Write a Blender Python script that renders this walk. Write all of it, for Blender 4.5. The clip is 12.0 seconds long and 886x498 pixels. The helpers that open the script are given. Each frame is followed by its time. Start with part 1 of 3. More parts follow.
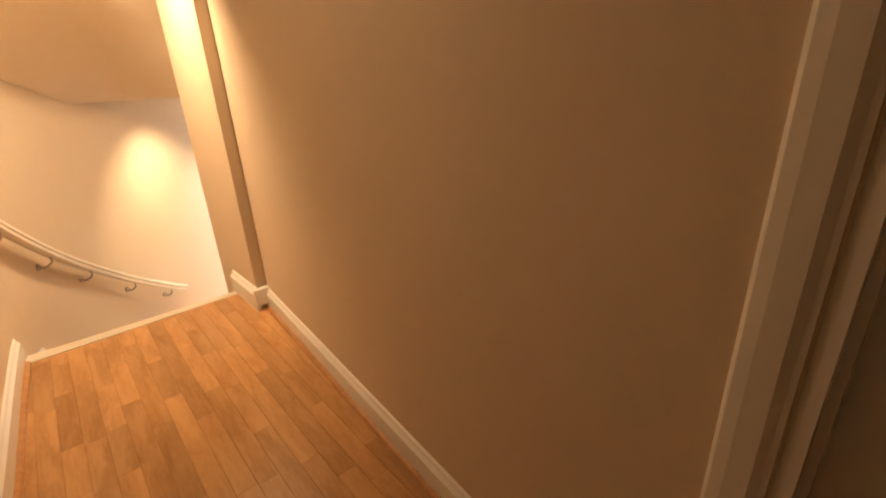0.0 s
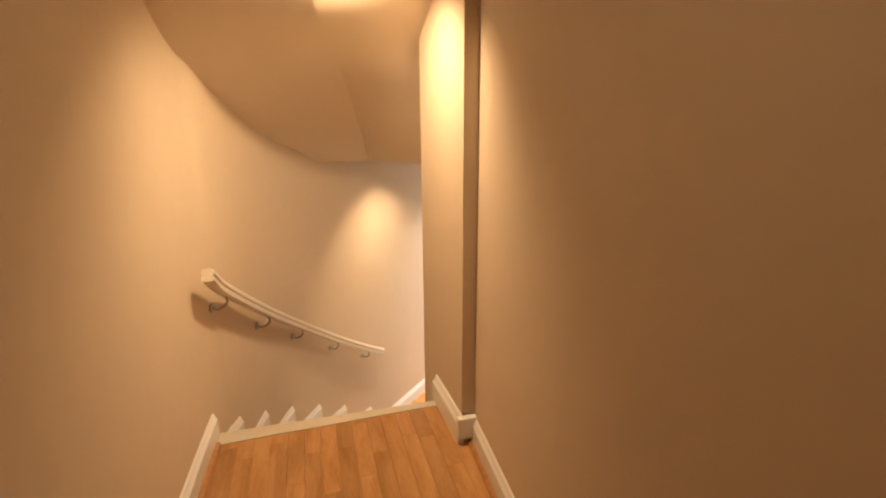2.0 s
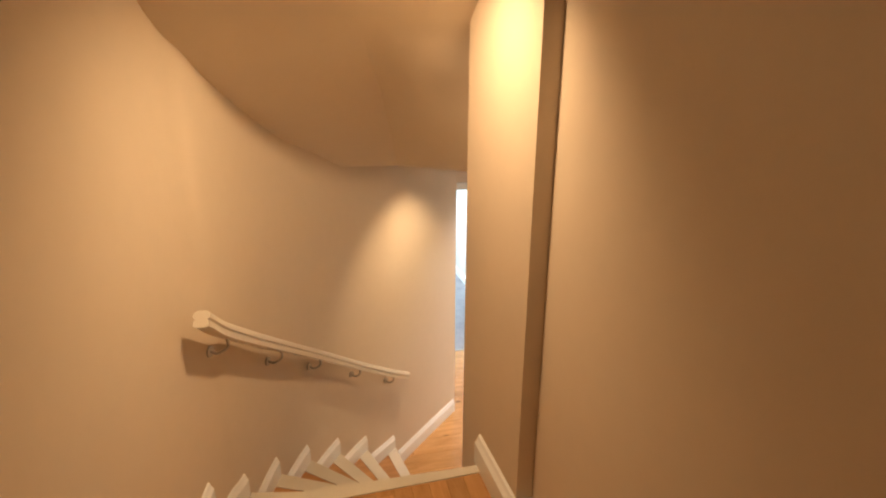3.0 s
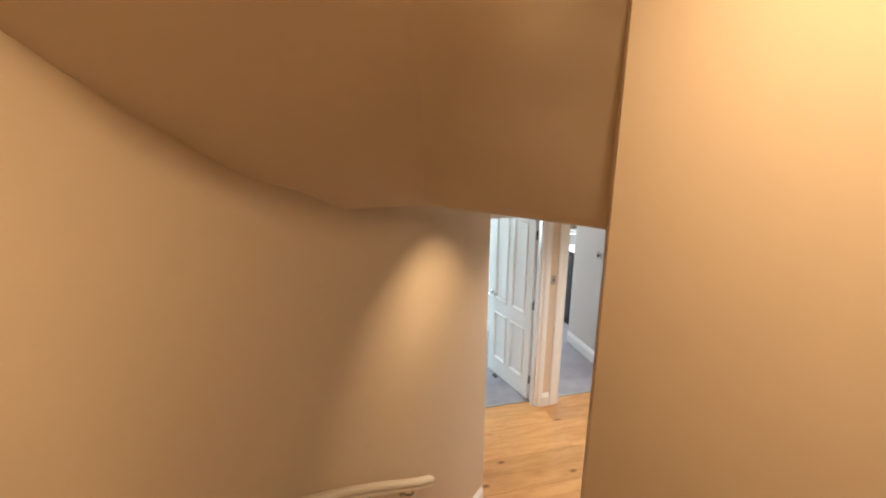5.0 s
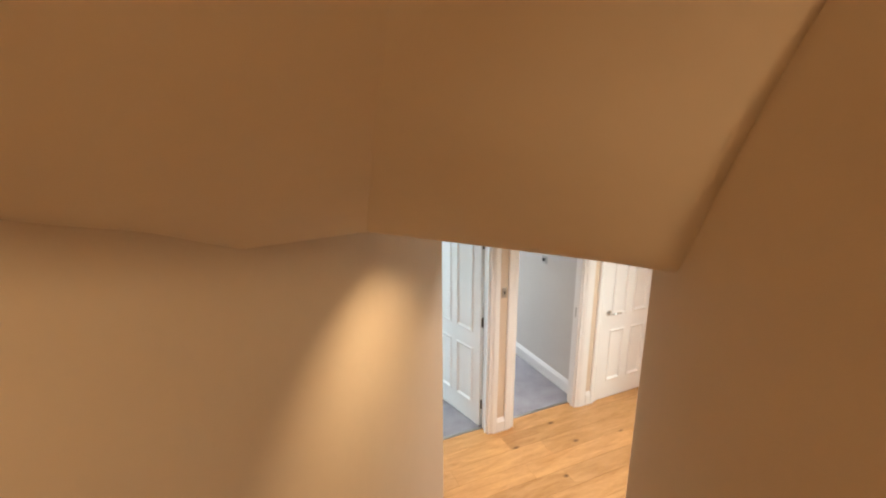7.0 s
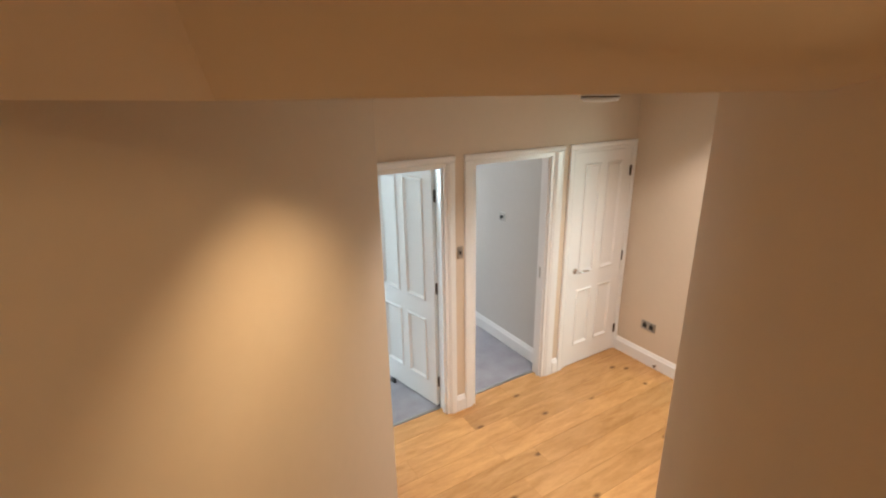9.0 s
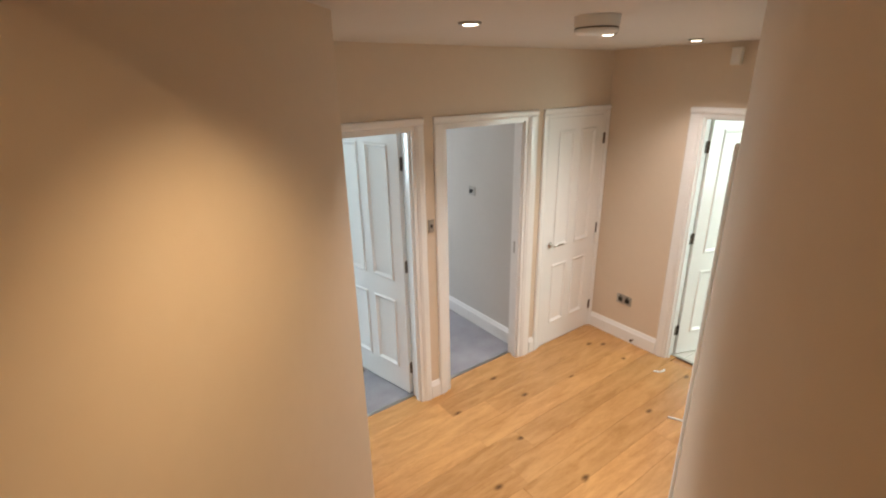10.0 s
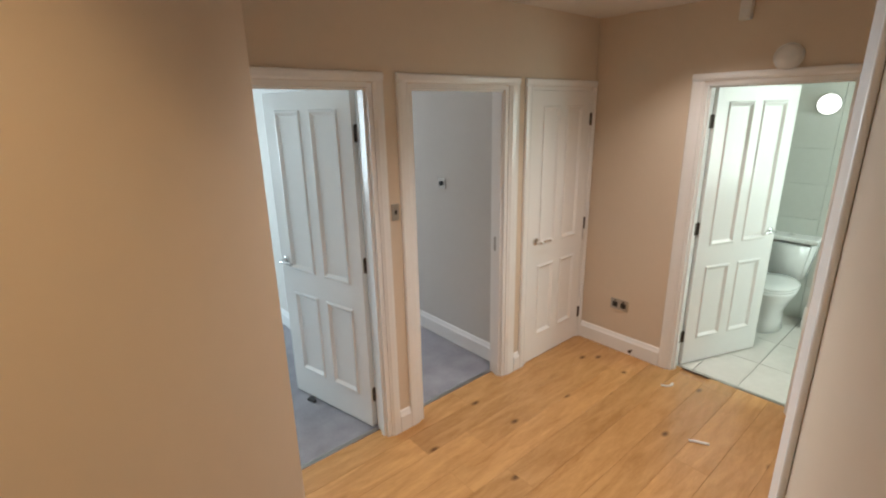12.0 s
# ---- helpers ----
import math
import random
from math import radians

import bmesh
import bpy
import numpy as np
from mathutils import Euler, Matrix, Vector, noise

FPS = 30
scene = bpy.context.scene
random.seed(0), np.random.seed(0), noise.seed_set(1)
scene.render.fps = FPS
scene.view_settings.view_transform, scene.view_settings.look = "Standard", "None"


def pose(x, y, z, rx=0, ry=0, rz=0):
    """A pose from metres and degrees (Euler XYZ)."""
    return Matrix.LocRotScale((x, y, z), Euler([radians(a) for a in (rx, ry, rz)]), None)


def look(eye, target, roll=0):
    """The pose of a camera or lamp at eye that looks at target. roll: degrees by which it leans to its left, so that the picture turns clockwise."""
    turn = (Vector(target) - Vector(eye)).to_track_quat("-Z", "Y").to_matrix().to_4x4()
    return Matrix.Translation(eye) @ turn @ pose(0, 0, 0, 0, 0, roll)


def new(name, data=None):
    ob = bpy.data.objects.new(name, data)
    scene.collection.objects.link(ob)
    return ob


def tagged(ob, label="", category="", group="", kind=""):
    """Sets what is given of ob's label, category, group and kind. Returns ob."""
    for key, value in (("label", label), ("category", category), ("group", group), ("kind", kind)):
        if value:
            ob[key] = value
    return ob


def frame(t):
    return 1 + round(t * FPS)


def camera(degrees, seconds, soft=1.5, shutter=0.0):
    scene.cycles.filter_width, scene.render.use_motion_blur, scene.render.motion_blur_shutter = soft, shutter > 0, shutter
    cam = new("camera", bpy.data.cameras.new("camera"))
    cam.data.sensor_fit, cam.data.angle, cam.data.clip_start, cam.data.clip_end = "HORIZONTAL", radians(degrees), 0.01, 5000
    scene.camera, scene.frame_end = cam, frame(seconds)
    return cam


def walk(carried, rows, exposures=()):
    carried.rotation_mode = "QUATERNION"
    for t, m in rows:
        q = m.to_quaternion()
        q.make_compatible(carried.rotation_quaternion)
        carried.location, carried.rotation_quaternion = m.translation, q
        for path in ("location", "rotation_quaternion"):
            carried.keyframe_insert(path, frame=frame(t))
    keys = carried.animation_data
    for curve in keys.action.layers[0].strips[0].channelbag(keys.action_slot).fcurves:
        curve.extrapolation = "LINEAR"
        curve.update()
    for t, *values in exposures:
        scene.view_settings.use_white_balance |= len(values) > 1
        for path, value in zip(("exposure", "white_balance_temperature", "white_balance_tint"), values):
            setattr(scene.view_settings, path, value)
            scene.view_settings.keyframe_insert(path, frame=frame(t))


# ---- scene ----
cam = camera(86.9, 12.0, soft=2.1)
PATH = [
    (0, (-4.088, -6.109, 2.658), (-2.909, -4.685, 1.896), -2.8),
    (0.5, (-4.012, -5.987, 2.683), (-3.026, -4.458, 1.853), -3.0),
    (1, (-3.963, -5.787, 2.738), (-3.13, -4.086, 2.096), -1.3),
    (1.5, (-3.95, -5.563, 2.759), (-3.305, -3.747, 2.224), -0.8),
    (2, (-3.972, -5.319, 2.75), (-3.431, -3.469, 2.215), -0.3),
    (2.5, (-3.972, -5.105, 2.768), (-3.493, -3.253, 2.186), -0.1),
    (3, (-3.96, -4.86, 2.781), (-3.501, -2.995, 2.226), 0.2),
    (3.5, (-3.977, -4.583, 2.798), (-3.512, -2.707, 2.284), -0.1),
    (5.5, (-3.932, -3.661, 2.815), (-3.433, -1.796, 2.294), 0.5),
    (6, (-3.89, -3.479, 2.844), (-3.346, -1.636, 2.287), 0.7),
    (6.5, (-3.897, -3.353, 2.834), (-3.225, -1.526, 2.374), 0.2),
    (7, (-3.878, -3.205, 2.781), (-3.083, -1.448, 2.253), -0.3),
    (8.8, (-3.65, -2.778, 2.482), (-2.707, -1.14, 1.827), -0.8),
    (9, (-3.616, -2.741, 2.468), (-2.652, -1.105, 1.841), -1.1),
    (9.5, (-3.594, -2.617, 2.334), (-2.539, -1.028, 1.733), -0.7),
    (10, (-3.555, -2.498, 2.279), (-2.457, -0.969, 1.605), -1.2),
    (10.5, (-3.467, -2.393, 2.196), (-2.307, -0.855, 1.66), -1.3),
    (11, (-3.377, -2.305, 2.103), (-2.214, -0.79, 1.509), -1.4),
    (11.5, (-3.317, -2.19, 1.976), (-2.104, -0.681, 1.472), -1.3),
    (12, (-3.262, -2.047, 1.885), (-2.021, -0.585, 1.316), -1.2),
]
walk(cam, [(t, look(eye, target, roll)) for t, eye, target, roll in PATH],
     exposures=[(0, 1.38), (1.0, 1.0), (2.5, 0.62), (3.5, 0.2), (5.4, -0.1), (7.0, 0.08), (9.0, -0.12), (10.5, -0.36), (12, -0.68)])

# ---- world and light ----
world = bpy.data.worlds.new("sky")
scene.world = world
world.use_nodes = True
wn = world.node_tree
sky = wn.nodes.new("ShaderNodeTexSky")
sky.sky_type, sky.sun_disc = "NISHITA", False
sky.sun_elevation, sky.sun_rotation = radians(35), radians(40)
wn.links.new(sky.outputs[0], wn.nodes["Background"].inputs[0])
wn.nodes["Background"].inputs[1].default_value = 0.10

WARM = (1.0, 0.67, 0.36)
HALLC = (1.0, 0.865, 0.79)
CEIL = 2.49
LAND = 1.40
RISE = LAND / 7


def spot(name, at, target, watts, colour, size, blend, radius=0.03):
    d = bpy.data.lights.new(name, "SPOT")
    d.energy, d.color, d.spot_size, d.spot_blend, d.shadow_soft_size = watts, colour, radians(size), blend, radius
    ob = new(name, d)
    ob.matrix_world = look(at, target)
    return ob


def area(name, at, target, watts, colour, w, h):
    d = bpy.data.lights.new(name, "AREA")
    d.energy, d.color, d.shape, d.size, d.size_y = watts, colour, "RECTANGLE", w, h
    ob = new(name, d)
    ob.matrix_world = look(at, target)
    return ob


HALL_LAMPS = [(-3.12, -1.955), (-2.31, -0.97), (-1.39, -0.925), (-0.50, -0.91)]
STAIR_LAMP = (-3.73, -3.61, 3.365)
LANDING_LAMP = (-3.98, -5.0, 3.90)
# the lamp over the foot of the stair is turned towards the wall and the hall
spot("stair_foot_spot", (-3.12, -1.955, CEIL - 0.02), (-3.32, -1.635, CEIL - 1.02), 43, (1.0, 0.69, 0.38), 97, 1.0)
for x, y in HALL_LAMPS[1:]:
    spot("hall_spot", (x, y, CEIL - 0.02), (x, y, 0), 82, HALLC, 116, 1.0)
spot("stair_spot", (STAIR_LAMP[0], STAIR_LAMP[1], STAIR_LAMP[2] - 0.05), (-3.86, -2.8, 1.0), 47, WARM, 142, 1.0, 0.02)
spot("landing_spot", (LANDING_LAMP[0], LANDING_LAMP[1], LANDING_LAMP[2] - 0.05), (-3.98, -4.9, 0), 8, WARM, 130, 1.0)
area("bedroom_daylight", (-3.4, 3.36, 1.5), (-2.6, 0, 1.0), 100, (0.70, 0.89, 1.0), 1.3, 1.2)
area("passage_daylight", (0.0, 3.96, 1.45), (-0.6, 0, 0.9), 165, (0.80, 0.90, 1.0), 2.9, 1.2)
area("bathroom_daylight", (1.0, -2.36, 1.6), (1.0, 0, 0.9), 34, (0.82, 1.0, 0.93), 0.9, 1.0)


# ---- materials ----
def material(name, colour, rough=0.5, metal=0.0, vary=0.08, scale=3.0, fine=60.0, bump=0.1, bump_scale=120.0, spec=0.5, random_vary=0.0, coat=0.0):
    m = bpy.data.materials.new(name)
    m.use_nodes = True
    nt = m.node_tree
    b = nt.nodes["Principled BSDF"]
    b.inputs["Roughness"].default_value, b.inputs["Metallic"].default_value = rough, metal
    b.inputs["Specular IOR Level"].default_value = spec
    b.inputs["Coat Weight"].default_value = coat
    co = nt.nodes.new("ShaderNodeTexCoord")
    n1 = nt.nodes.new("ShaderNodeTexNoise")
    n1.inputs["Scale"].default_value, n1.inputs["Detail"].default_value = scale, 4
    n2 = nt.nodes.new("ShaderNodeTexNoise")
    n2.inputs["Scale"].default_value, n2.inputs["Detail"].default_value = fine, 3
    add = nt.nodes.new("ShaderNodeMath")
    add.operation = "ADD"
    half = nt.nodes.new("ShaderNodeMath")
    half.operation, half.inputs[1].default_value = "MULTIPLY", 0.4
    mp = nt.nodes.new("ShaderNodeMapRange")
    mp.inputs["From Min"].default_value, mp.inputs["From Max"].default_value = 0.4, 1.0
    mp.inputs["To Min"].default_value, mp.inputs["To Max"].default_value = 1 - vary, 1 + vary
    hs = nt.nodes.new("ShaderNodeHueSaturation")
    hs.inputs["Color"].default_value = (*colour, 1)
    L = nt.links.new
    L(co.outputs["Object"], n1.inputs["Vector"]), L(co.outputs["Object"], n2.inputs["Vector"])
    L(n2.outputs["Fac"], half.inputs[0]), L(n1.outputs["Fac"], add.inputs[0]), L(half.outputs[0], add.inputs[1])
    L(add.outputs[0], mp.inputs["Value"])
    value = mp.outputs[0]
    if random_vary:
        info = nt.nodes.new("ShaderNodeObjectInfo")
        rm = nt.nodes.new("ShaderNodeMapRange")
        rm.inputs["To Min"].default_value, rm.inputs["To Max"].default_value = 1 - random_vary, 1 + random_vary
        mul = nt.nodes.new("ShaderNodeMath")
        mul.operation = "MULTIPLY"
        L(info.outputs["Random"], rm.inputs["Value"]), L(value, mul.inputs[0]), L(rm.outputs[0], mul.inputs[1])
        value = mul.outputs[0]
    L(value, hs.inputs["Value"]), L(hs.outputs[0], b.inputs["Base Color"])
    if bump:
        n3 = nt.nodes.new("ShaderNodeTexNoise")
        n3.inputs["Scale"].default_value, n3.inputs["Detail"].default_value = bump_scale, 4
        bp = nt.nodes.new("ShaderNodeBump")
        bp.inputs["Strength"].default_value, bp.inputs["Distance"].default_value = bump, 0.002
        L(co.outputs["Object"], n3.inputs["Vector"]), L(n3.outputs["Fac"], bp.inputs["Height"])
        L(bp.outputs[0], b.inputs["Normal"])
    return m


def wood(name, light, dark, axis, rough=0.35, random_vary=0.12, knots=0.0, stretch=9.0):
    """Wood with grain along one axis ('x' or 'y'), each board a little different."""
    m = bpy.data.materials.new(name)
    m.use_nodes = True
    nt = m.node_tree
    L = nt.links.new
    b = nt.nodes["Principled BSDF"]
    co = nt.nodes.new("ShaderNodeTexCoord")
    info = nt.nodes.new("ShaderNodeObjectInfo")
    off = nt.nodes.new("ShaderNodeVectorMath")
    off.operation = "MULTIPLY_ADD"
    off.inputs[1].default_value = (1, 1, 1)
    comb = nt.nodes.new("ShaderNodeCombineXYZ")
    r13 = nt.nodes.new("ShaderNodeMath")
    r13.operation, r13.inputs[1].default_value = "MULTIPLY", 37.0
    L(info.outputs["Random"], r13.inputs[0])
    for i in range(3):
        L(r13.outputs[0], comb.inputs[i])
    L(co.outputs["Object"], off.inputs[0]), L(comb.outputs[0], off.inputs[2])
    mpg = nt.nodes.new("ShaderNodeMapping")
    mpg.inputs["Scale"].default_value = (1, stretch, 1) if axis == "x" else (stretch, 1, 1)
    L(off.outputs[0], mpg.inputs["Vector"])
    g = nt.nodes.new("ShaderNodeTexNoise")
    g.inputs["Scale"].default_value, g.inputs["Detail"].default_value, g.inputs["Distortion"].default_value = 3.2, 6, 0.6
    f = nt.nodes.new("ShaderNodeTexNoise")
    f.inputs["Scale"].default_value, f.inputs["Detail"].default_value = 22, 4
    L(mpg.outputs[0], g.inputs["Vector"]), L(mpg.outputs[0], f.inputs["Vector"])
    mix = nt.nodes.new("ShaderNodeMath")
    mix.operation, mix.inputs[1].default_value = "MULTIPLY_ADD", 0.35
    L(f.outputs["Fac"], mix.inputs[0]), L(g.outputs["Fac"], mix.inputs[2])
    ramp = nt.nodes.new("ShaderNodeValToRGB")
    ramp.color_ramp.elements[0].position, ramp.color_ramp.elements[1].position = 0.45, 0.85
    ramp.color_ramp.elements[0].color, ramp.color_ramp.elements[1].color = (*dark, 1), (*light, 1)
    L(mix.outputs[0], ramp.inputs[0])
    colour = ramp.outputs[0]
    if knots:
        v = nt.nodes.new("ShaderNodeTexVoronoi")
        v.voronoi_dimensions = "2D"
        v.inputs["Scale"].default_value = knots
        km = nt.nodes.new("ShaderNodeMapping")
        km.inputs["Scale"].default_value = (0.55, 1, 1) if axis == "x" else (1, 0.55, 1)
        kr = nt.nodes.new("ShaderNodeMapRange")
        kr.inputs["From Min"].default_value, kr.inputs["From Max"].default_value = 0.02, 0.085
        kr.inputs["To Min"].default_value = 0.85
        kr.inputs["To Max"].default_value = 0.0
        km2 = nt.nodes.new("ShaderNodeMix")
        km2.data_type = "RGBA"
        km2.inputs["B"].default_value = (0.09, 0.045, 0.02, 1)
        L(off.outputs[0], km.inputs["Vector"]), L(km.outputs[0], v.inputs["Vector"]), L(v.outputs["Distance"], kr.inputs["Value"])
        some = nt.nodes.new("ShaderNodeMath")
        some.operation, some.inputs[1].default_value = "GREATER_THAN", 0.5
        few = nt.nodes.new("ShaderNodeMath")
        few.operation = "MULTIPLY"
        sep = nt.nodes.new("ShaderNodeSeparateColor")
        L(v.outputs["Color"], sep.inputs[0]), L(sep.outputs[0], some.inputs[0])
        L(kr.outputs[0], few.inputs[0]), L(some.outputs[0], few.inputs[1])
        L(few.outputs[0], km2.inputs["Factor"]), L(colour, km2.inputs["A"])
        colour = km2.outputs["Result"]
    rm = nt.nodes.new("ShaderNodeMapRange")
    rm.inputs["To Min"].default_value, rm.inputs["To Max"].default_value = 1 - random_vary, 1 + random_vary
    hs = nt.nodes.new("ShaderNodeHueSaturation")
    L(info.outputs["Random"], rm.inputs["Value"]), L(rm.outputs[0], hs.inputs["Value"]), L(colour, hs.inputs["Color"])
    L(hs.outputs[0], b.inputs["Base Color"])
    b.inputs["Roughness"].default_value = rough
    bp = nt.nodes.new("ShaderNodeBump")
    bp.inputs["Strength"].default_value, bp.inputs["Distance"].default_value = 0.12, 0.002
    L(f.outputs["Fac"], bp.inputs["Height"]), L(bp.outputs[0], b.inputs["Normal"])
    return m


def glow(name, colour, strength):
    m = bpy.data.materials.new(name)
    m.use_nodes = True
    b = m.node_tree.nodes["Principled BSDF"]
    b.inputs["Base Color"].default_value = (*colour, 1)
    b.inputs["Emission Color"].default_value, b.inputs["Emission Strength"].default_value = (*colour, 1), strength
    return m


def glass(name):
    m = bpy.data.materials.new(name)
    m.use_nodes = True
    b = m.node_tree.nodes["Principled BSDF"]
    b.inputs["Transmission Weight"].default_value, b.inputs["Roughness"].default_value = 1.0, 0.02
    return m


PAINT = material("beige_wall_paint", (0.70, 0.59, 0.465), 0.75, vary=0.03, scale=1.2, fine=18, bump=0.08, bump_scale=220, spec=0.25)
SOFFIT = material("cream_soffit_paint", (0.77, 0.67, 0.55), 0.8, vary=0.03, scale=1.0, fine=15, bump=0.07, bump_scale=200, spec=0.2)
ROOM = material("pale_room_paint", (0.62, 0.60, 0.57), 0.75, vary=0.03, scale=1.2, fine=18, bump=0.08, bump_scale=220, spec=0.25)
CEILP = material("ceiling_paint", (0.72, 0.68, 0.63), 0.8, vary=0.02, scale=1.0, fine=15, bump=0.06, bump_scale=200, spec=0.2)
WHITE = material("white_gloss_paint", (0.88, 0.88, 0.87), 0.2, vary=0.02, scale=2, fine=30, bump=0.05, bump_scale=60)
OAK = wood("oak_plank", (0.62, 0.345, 0.135), (0.44, 0.225, 0.08), "x", 0.19, 0.12, knots=3.6, stretch=5.0)
STRIP = wood("beech_strip", (0.52, 0.29, 0.125), (0.36, 0.18, 0.07), "x", 0.2, 0.16, stretch=5.0)
TREAD = wood("tread_wood", (0.52, 0.27, 0.11), (0.38, 0.18, 0.07), "x", 0.3, 0.08)
NOSE = material("pale_nosing", (0.68, 0.63, 0.54), 0.2, vary=0.05, scale=6, fine=80, bump=0.1)
RAILP = material("cream_rail_paint", (0.78, 0.72, 0.62), 0.3, vary=0.03, bump=0.04)
CARPET = material("grey_carpet", (0.32, 0.315, 0.345), 0.95, vary=0.25, scale=5, fine=140, bump=0.9, bump_scale=350, spec=0.1)
TILE = material("pale_floor_tile", (0.72, 0.70, 0.66), 0.2, vary=0.08, scale=4, fine=25, bump=0.03, random_vary=0.03)
GROUT = material("grout", (0.35, 0.33, 0.30), 0.9, vary=0.1)
WTILE = material("bathroom_wall_tile", (0.60, 0.62, 0.58), 0.25, vary=0.05, scale=3, fine=20, bump=0.03)
CERAMIC = material("white_ceramic", (0.82, 0.83, 0.82), 0.08, vary=0.01, bump=0.0, coat=0.3)
CHROME = material("chrome", (0.72, 0.72, 0.72), 0.16, metal=1.0, vary=0.04, bump=0.0)
STEEL = material("brushed_steel", (0.45, 0.43, 0.40), 0.32, metal=1.0, vary=0.08, bump=0.1)
BRONZE = material("dark_hinge_metal", (0.10, 0.08, 0.065), 0.4, metal=0.8, vary=0.1)
BLACK = material("black_plastic", (0.015, 0.015, 0.017), 0.35, vary=0.1)
PLASTIC = material("white_plastic", (0.78, 0.77, 0.74), 0.35, vary=0.02, bump=0.0)
PAPER = material("white_scrap", (0.8, 0.78, 0.74), 0.8, vary=0.04)
LAMPGLOW = glow("lamp_face", (1.0, 0.86, 0.66), 9.0)
BATHGLOW = glow("bath_lamp_face", (1.0, 0.99, 0.95), 5.0)
PANE = glass("window_glass")


# ---- mesh helpers ----
def part(name, bm, mat, parent=None, label="", smooth=False):
    me = bpy.data.meshes.new(name)
    bmesh.ops.recalc_face_normals(bm, faces=bm.faces[:])
    bm.to_mesh(me)
    bm.free()
    me.materials.append(mat)
    if smooth:
        for p in me.polygons:
            p.use_smooth = True
    ob = new(name, me)
    if parent:
        ob.parent = parent
    if label:
        tagged(ob, label)
    return ob


def empty(name, m=None):
    ob = new(name)
    ob.empty_display_size = 0.05
    if m:
        ob.matrix_world = m
    return ob


def box(bm, x0, x1, y0, y1, z0, z1, bevel=0.0):
    m = Matrix.LocRotScale(((x0 + x1) / 2, (y0 + y1) / 2, (z0 + z1) / 2), None, (abs(x1 - x0), abs(y1 - y0), abs(z1 - z0)))
    r = bmesh.ops.create_cube(bm, size=1, matrix=m)
    if bevel:
        es = list({e for v in r["verts"] for e in v.link_edges})
        bmesh.ops.bevel(bm, geom=es, offset=bevel, segments=2, affect="EDGES", profile=0.5)
    return bm


def boxed(*a, bevel=0.0):
    return box(bmesh.new(), *a, bevel=bevel)


def prism(bm, poly, z0, z1):
    """Upright prism on a plan polygon."""
    lo = [bm.verts.new((x, y, z0)) for x, y in poly]
    hi = [bm.verts.new((x, y, z1)) for x, y in poly]
    n = len(poly)
    for i in range(n):
        bm.faces.new((lo[i], lo[(i + 1) % n], hi[(i + 1) % n], hi[i]))
    bm.faces.new(lo[::-1])
    bm.faces.new(hi)
    return bm


def cyl(bm, a, b, r, seg=16, r2=None):
    """A cylinder or cone from point a to point b."""
    a, b = Vector(a), Vector(b)
    q = (b - a).to_track_quat("Z", "Y").to_matrix().to_4x4()
    bmesh.ops.create_cone(bm, cap_ends=True, segments=seg, radius1=r, radius2=r if r2 is None else r2, depth=(b - a).length,
                          matrix=Matrix.Translation((a + b) / 2) @ q)
    return bm


def sweep(bm, path, profile, up=Vector((0, 0, 1)), caps=True):
    """A profile of (side, up) pairs carried along a path of points."""
    rings = []
    for i, p in enumerate(path):
        d = (path[min(i + 1, len(path) - 1)] - path[max(i - 1, 0)]).normalized()
        side = d.cross(up).normalized()
        nup = side.cross(d).normalized()
        rings.append([bm.verts.new(p + side * s + nup * u) for s, u in profile])
    n = len(profile)
    for a, b in zip(rings, rings[1:]):
        for j in range(n):
            bm.faces.new((a[j], a[(j + 1) % n], b[(j + 1) % n], b[j]))
    if caps:
        bm.faces.new(rings[0][::-1])
        bm.faces.new(rings[-1])
    return bm


def curve(points, steps=8):
    """Catmull-Rom through plan or space points."""
    ps = [Vector(p) for p in points]
    ps = [ps[0] * 2 - ps[1]] + ps + [ps[-1] * 2 - ps[-2]]
    out = []
    for i in range(1, len(ps) - 2):
        a, b, c, d = ps[i - 1:i + 3]
        for k in range(steps):
            t = k / steps
            out.append(0.5 * (2 * b + (c - a) * t + (2 * a - 5 * b + 4 * c - d) * t * t + (3 * b - a - 3 * c + d) * t ** 3))
    return out + [ps[-2]]


def lathe(bm, profile, seg=24, m=Matrix()):
    """A turned shape from (radius, height) pairs."""
    rings = [[bm.verts.new(m @ Vector((r * math.cos(2 * math.pi * j / seg), r * math.sin(2 * math.pi * j / seg), h))) for j in range(seg)]
             for r, h in profile]
    for a, b in zip(rings, rings[1:]):
        for j in range(seg):
            bm.faces.new((a[j], a[(j + 1) % seg], b[(j + 1) % seg], b[j]))
    bm.faces.new(rings[0][::-1])
    bm.faces.new(rings[-1])
    return bm


# ---- plan ----
J_PT, K_PT, A_PT = (-2.985, -2.455), (-2.28, -1.982), (-1.935, -1.848)
LEFT = curve([(x, y, 0) for x, y in ((-4.65, -7.8), (-4.54, -5.4), (-4.492, -4.42), (-4.444, -3.33), (-4.384, -3.07), (-4.303, -2.742), (-4.177, -2.425), (-4.012, -2.152),
                                     (-3.818, -1.91), (-3.58, -1.685), (-3.24, -1.355), (-2.90, -1.03))], 6)


def landing_x(y):
    """Face of the landing's inner wall."""
    return -3.352 + (y + 3.67) * 0.058


DOORH = 2.02


def outward(path, d):
    out = []
    for i, p in enumerate(path):
        t = (path[min(i + 1, len(path) - 1)] - path[max(i - 1, 0)]).normalized()
        out.append(p + Vector((-t.y, t.x, 0)) * d)
    return out


